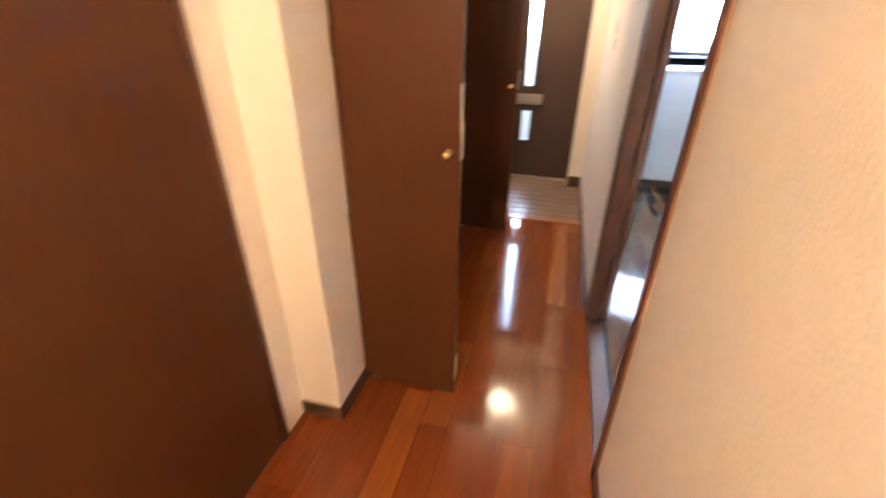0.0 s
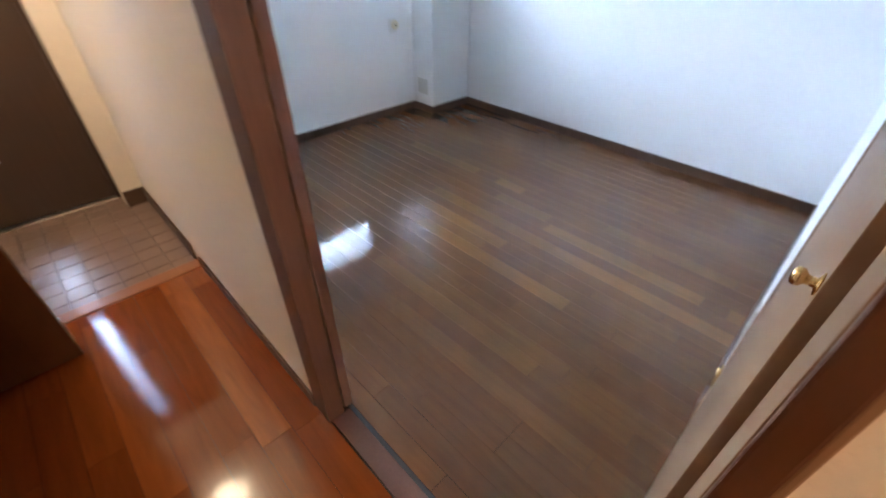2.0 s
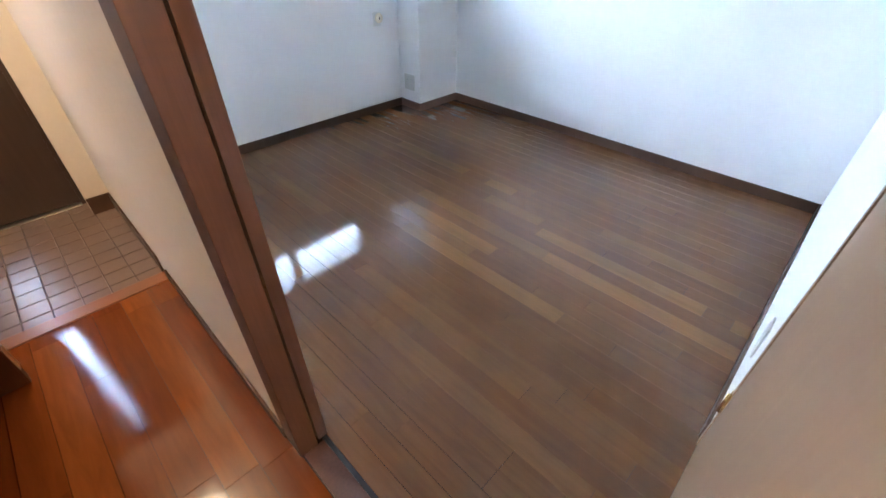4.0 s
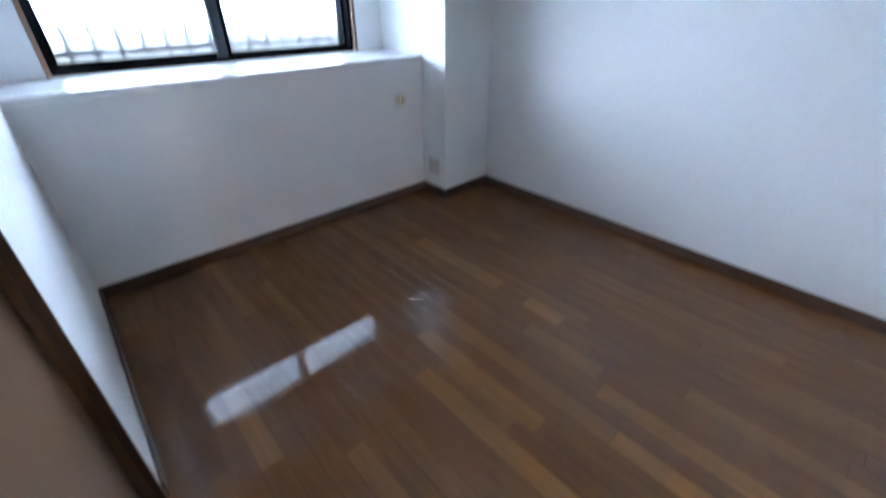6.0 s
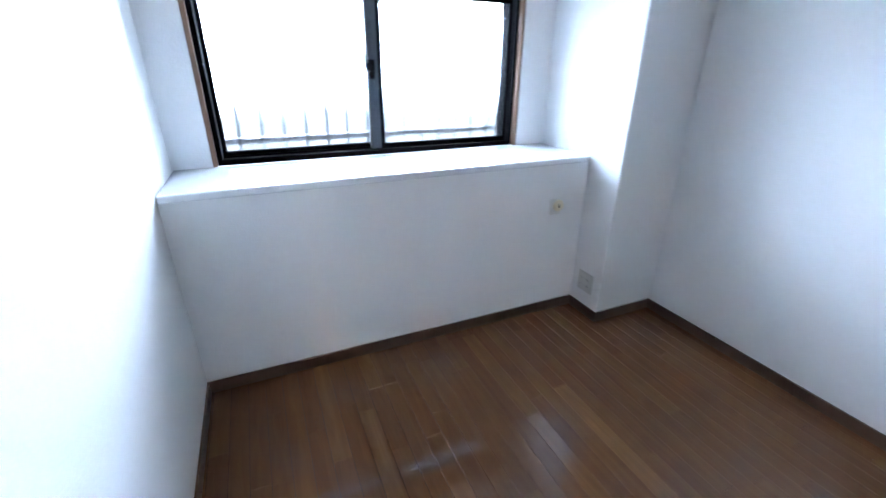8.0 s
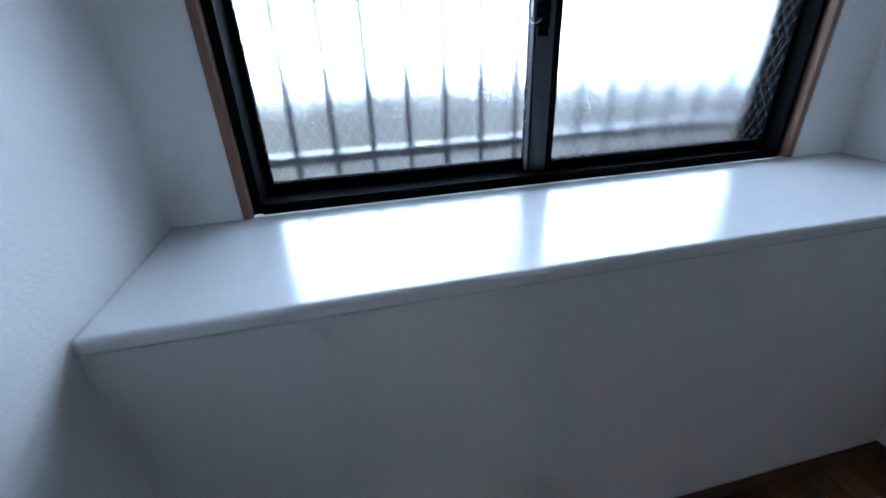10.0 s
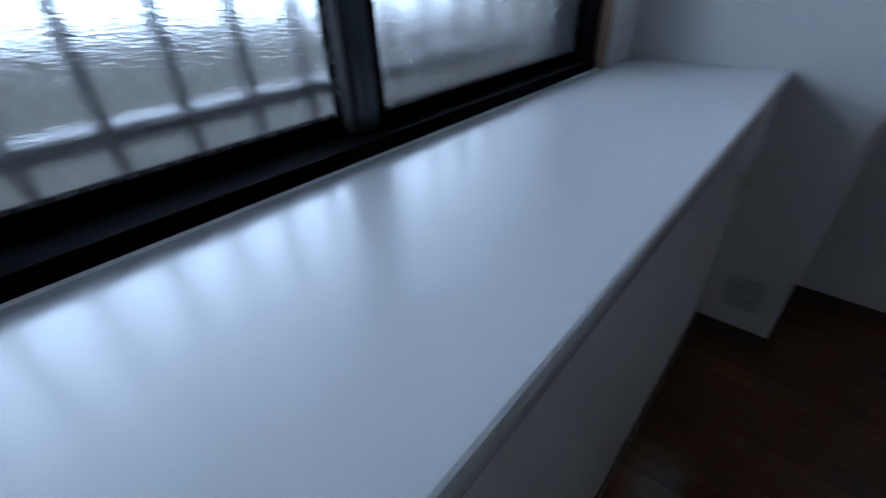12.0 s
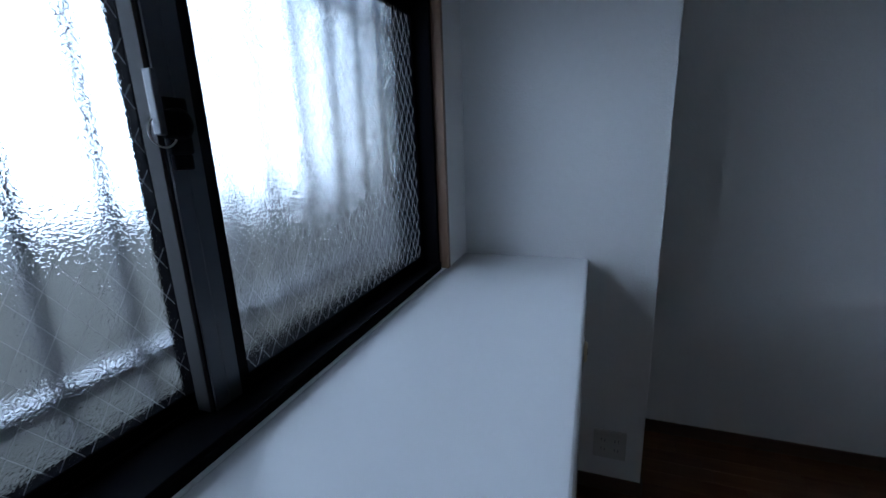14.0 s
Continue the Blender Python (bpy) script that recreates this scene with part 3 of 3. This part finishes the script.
# ---- hall closet with folding doors ----
def folding_door(y, side, label):
    """Two leaves folded together, standing out from the closet into the hall; side is the way the outer leaf faces along y."""
    door = thing("folding_door", HALL_LEFT, y, 0.01, label, "door", "folding doors of the hall closet")
    outer = (y, y + 0.022) if side < 0 else (y - 0.022, y)
    inner = (y + 0.025, y + 0.047) if side < 0 else (y - 0.047, y - 0.025)
    part("leaf", boxes((HALL_LEFT + 0.001, -0.500, *outer, 0.012, DOOR_TOP - 0.01), bevel=0.002), "hall_veneer", door)
    part("leaf", boxes((HALL_LEFT + 0.001, -0.503, *inner, 0.012, DOOR_TOP - 0.01), bevel=0.002), "hall_veneer", door)
    for z in (0.12, 0.95, 1.85):
        part("hinge", boxes((-0.504, -0.498, min(outer[0], inner[0]) + 0.006, max(outer[1], inner[1]) - 0.006, z - 0.05, z + 0.05)), "steel", door, "steel fold hinge")
    part("pivot", boxes((HALL_LEFT + 0.022, HALL_LEFT + 0.06, min(outer[0], inner[0]), max(outer[1], inner[1]), 0.003, 0.012)), "steel", door)
    return door


door_near = folding_door(-2.700, -1, "brown folding closet door, folded open into the hall")
knob(door_near, -0.535, -2.700, 0.918, "Y-")
part("label", boxes((-0.5002, -0.4985, -2.702, -2.672, 0.98, 1.10)), "plastic", door_near, "white and yellow sticker")
door_far = folding_door(-1.238, -1, "dark brown folding closet door, folded open near the entry")
knob(door_far, -0.538, -1.238, 0.920, "Y-")
shelf = thing("closet_shelf", -1.3, -1.9, 1.14, "orange-brown wooden shelf inside the hall closet", "shelf")
part("board", boxes((-1.65, -0.975, -2.701, -1.222, 1.195, 1.215)), "shelf_wood", shelf)
part("front_edge", boxes((-0.975, -0.953, -2.701, -1.222, 1.140, 1.225), bevel=0.002), "shelf_wood", shelf)
sill_track = structure("closet_track", boxes((HALL_LEFT - 0.012, HALL_LEFT + 0.006, -2.702, -1.222, -0.011, 0.0015)), "rubber", "black floor track of the folding doors", "track")

# ---- door at the rear of the hall ----
rear = thing("hall_door", HALL_LEFT_REAR, -3.47, 0.005, "brown veneered hall door, closed", "door")
part("leaf", boxes((HALL_LEFT_REAR - 0.03, HALL_LEFT_REAR + 0.004, -3.90, -3.045, 0.008, DOOR_TOP), bevel=0.002), "hall_veneer", rear)
knob(rear, HALL_LEFT_REAR + 0.004, -3.84, 0.96, "X")
rear_frame = thing("hall_door_frame", HALL_LEFT_REAR, -3.47, 0, "dark brown wooden frame of the hall door", "door frame", kind="structure")
part("post", boxes((HALL_LEFT_REAR - 0.03, HALL_LEFT_REAR + 0.008, -3.041, -3.020, 0, DOOR_TOP + 0.028), bevel=0.002), "casing_wood", rear_frame)
part("post", boxes((HALL_LEFT_REAR - 0.03, HALL_LEFT_REAR + 0.008, -3.93, -3.904, 0, DOOR_TOP + 0.028), bevel=0.002), "casing_wood", rear_frame)
part("head", boxes((HALL_LEFT_REAR - 0.03, HALL_LEFT_REAR + 0.008, -3.904, -3.041, DOOR_TOP + 0.003, DOOR_TOP + 0.028), bevel=0.002), "casing_wood", rear_frame)

# ---- entry door ----
entry = thing("door_1", -0.55, ENTRY, -0.03, "dark brown steel entry door with narrow frosted glass strips", "door", kind="structure")
part("panel", boxes((-0.955, -0.572, ENTRY, ENTRY + 0.045, -0.012, 1.99), (-0.488, -0.125, ENTRY, ENTRY + 0.045, -0.012, 1.99), (-0.572, -0.488, ENTRY, ENTRY + 0.045, -0.012, 0.305),
                    (-0.572, -0.488, ENTRY, ENTRY + 0.045, 0.572, 0.765), (-0.572, -0.488, ENTRY, ENTRY + 0.045, 1.86, 1.99)), "entry_steel", entry)
for z0, z1 in ((0.305, 0.572), (0.765, 1.86)):
    pane = part("pane", boxes((-0.572, -0.488, ENTRY + 0.018, ENTRY + 0.026, z0, z1)), "strip_glass", entry, "frosted glass strip")
    pane.visible_shadow = False
    part("bead", boxes((-0.572, -0.566, ENTRY - 0.003, ENTRY + 0.016, z0, z1), (-0.494, -0.488, ENTRY - 0.003, ENTRY + 0.016, z0, z1),
                       (-0.566, -0.494, ENTRY - 0.003, ENTRY + 0.016, z0, z0 + 0.006), (-0.566, -0.494, ENTRY - 0.003, ENTRY + 0.016, z1 - 0.006, z1)), "entry_steel", entry)
part("letter_flap", boxes((-0.640, -0.405, ENTRY - 0.035, ENTRY - 0.001, 0.622, 0.705), bevel=0.004), "steel", entry, "dull bronze letter flap")
part("frame", boxes((-0.985, -0.955, ENTRY - 0.02, 0.2, -0.03, 2.02), (-0.125, -0.1052, ENTRY - 0.02, 0.2, -0.03, 2.02), (-0.955, -0.125, ENTRY - 0.02, 0.2, 1.995, 2.02), bevel=0.002),
     "entry_steel", entry, "dark brown steel frame")
part("door_sill", boxes((-0.955, -0.125, ENTRY - 0.035, 0.2, -0.03, -0.014), bevel=0.002), "steel", entry, "worn metal door sill")
structure("entry_step", boxes((HALL_LEFT, -0.0, -1.000, -0.930, -0.03, 0.006), bevel=0.004), "step_wood", "orange-brown wooden edge of the raised floor", "step")


def ceiling_lamp(x, y):
    lamp = thing("ceiling_lamp", x, y, HALL_TOP, "round warm white ceiling lamp in the hall", "lamp")
    part("base", turned([(0.09, 0), (0.09, 0.02), (0.06, 0.03)], "Z-", 32, (x, y, HALL_TOP)), "plastic", lamp)
    globe = part("shade", turned([(0.055, 0.03), (0.085, 0.05), (0.105, 0.09), (0.108, 0.12), (0.095, 0.165), (0.060, 0.195), (0.015, 0.205)], "Z-", 32, (x, y, HALL_TOP)), "lamp_glow", lamp,
                 "glowing milk glass shade")
    globe.visible_shadow = False
    return lamp


ceiling_lamp(-0.42, -0.80)
ceiling_lamp(-0.45, -4.40)


# ---- pieces: floorboards and tiles ----
def board_mesh(w, length, gap, mat):
    return mesh_of("floorboard", boxes((gap - w / 2, w / 2 - gap, gap - length / 2, length / 2 - gap, -0.011, 0.0)), mat)


def boards(parent, mat, x0, x1, y0, y1, width, shortest, longest, gap, seed, grid=0.0, pale=None):
    """Rows of boards of uneven length along y. grid: where one joint between rows lies; pale: rows counted from it, with the stretches of y where a board is paler."""
    rng = random.Random(seed)
    pale = pale or {}
    shared = {}
    k0 = math.floor((x0 - grid) / width + 0.02)
    for k in range(k0, math.ceil((x1 - grid) / width)):
        a, b = max(x0, grid + k * width), min(x1, grid + (k + 1) * width)
        if b - a < 0.006:
            continue
        stretches = pale.get(k, [])
        cuts = {y0, y1} | {y for stretch in stretches for y in stretch}
        y = y0 - rng.uniform(0.0, longest)
        while y < y1:
            if y0 + 0.04 < y < y1 - 0.04 and not any(p - 0.12 < y < q + 0.12 for p, q in stretches):
                cuts.add(round(y, 2))
            y += rng.choice((shortest, (shortest + longest) / 2, longest, longest))
        cuts = sorted(cuts)
        for c, d in zip(cuts, cuts[1:]):
            if d - c < 0.005:
                continue
            light = any(p - 0.01 < c and d < q + 0.01 for p, q in stretches)
            key = (round(b - a, 4), round(d - c, 3), light)
            if key not in shared:
                shared[key] = board_mesh(b - a, d - c, gap, "pale_boards" if light else mat)
            ob = new("floorboard", shared[key])
            ob.location = ((a + b) / 2, (c + d) / 2, 0)
            ob.rotation_euler = (rng.gauss(0, 0.0004), rng.gauss(0, 0.0025), 0)
            ob.parent = parent


PALE = {0: [(-2.310, -1.405)], 2: [(-1.860, -1.235)], 6: [(-2.872, -2.800), (-2.700, -1.915)], 4: [(-2.860, -2.050)], -8: [(-1.380, -1.000)], 9: [(-1.600, -1.400)]}
boards(bpy.data.objects["floor_room"], "room_boards", 0.0845, RIGHT, BACK, FRONT, 0.0727, 0.36, 0.905, 0.0007, 3, 0.949, PALE)
boards(bpy.data.objects["floor_hall"], "hall_boards", HALL_LEFT + 0.006, 0.004, -4.74, -1.000, 0.0970, 0.455, 0.905, 0.0006, 5)
boards(bpy.data.objects["floor_hall"], "hall_boards", -1.65, HALL_LEFT - 0.012, -2.702, -1.222, 0.0970, 0.455, 0.905, 0.0006, 6)
boards(bpy.data.objects["floor_hall"], "hall_boards", HALL_LEFT_REAR, HALL_LEFT + 0.006, -4.74, -2.91, 0.0970, 0.455, 0.905, 0.0006, 7)

tile_mesh = mesh_of("tile", boxes((-0.0475, 0.0475, -0.0475, 0.0475, -0.012, 0.0), bevel=0.0015, segments=1), "tile")
for i in range(9):
    for j in range(10):
        t = new("tile", tile_mesh)
        t.location = (-0.052 - 0.0985 * i, 0.0 - 0.0985 * j, -0.020)
        t.parent = bpy.data.objects["floor_entry"]
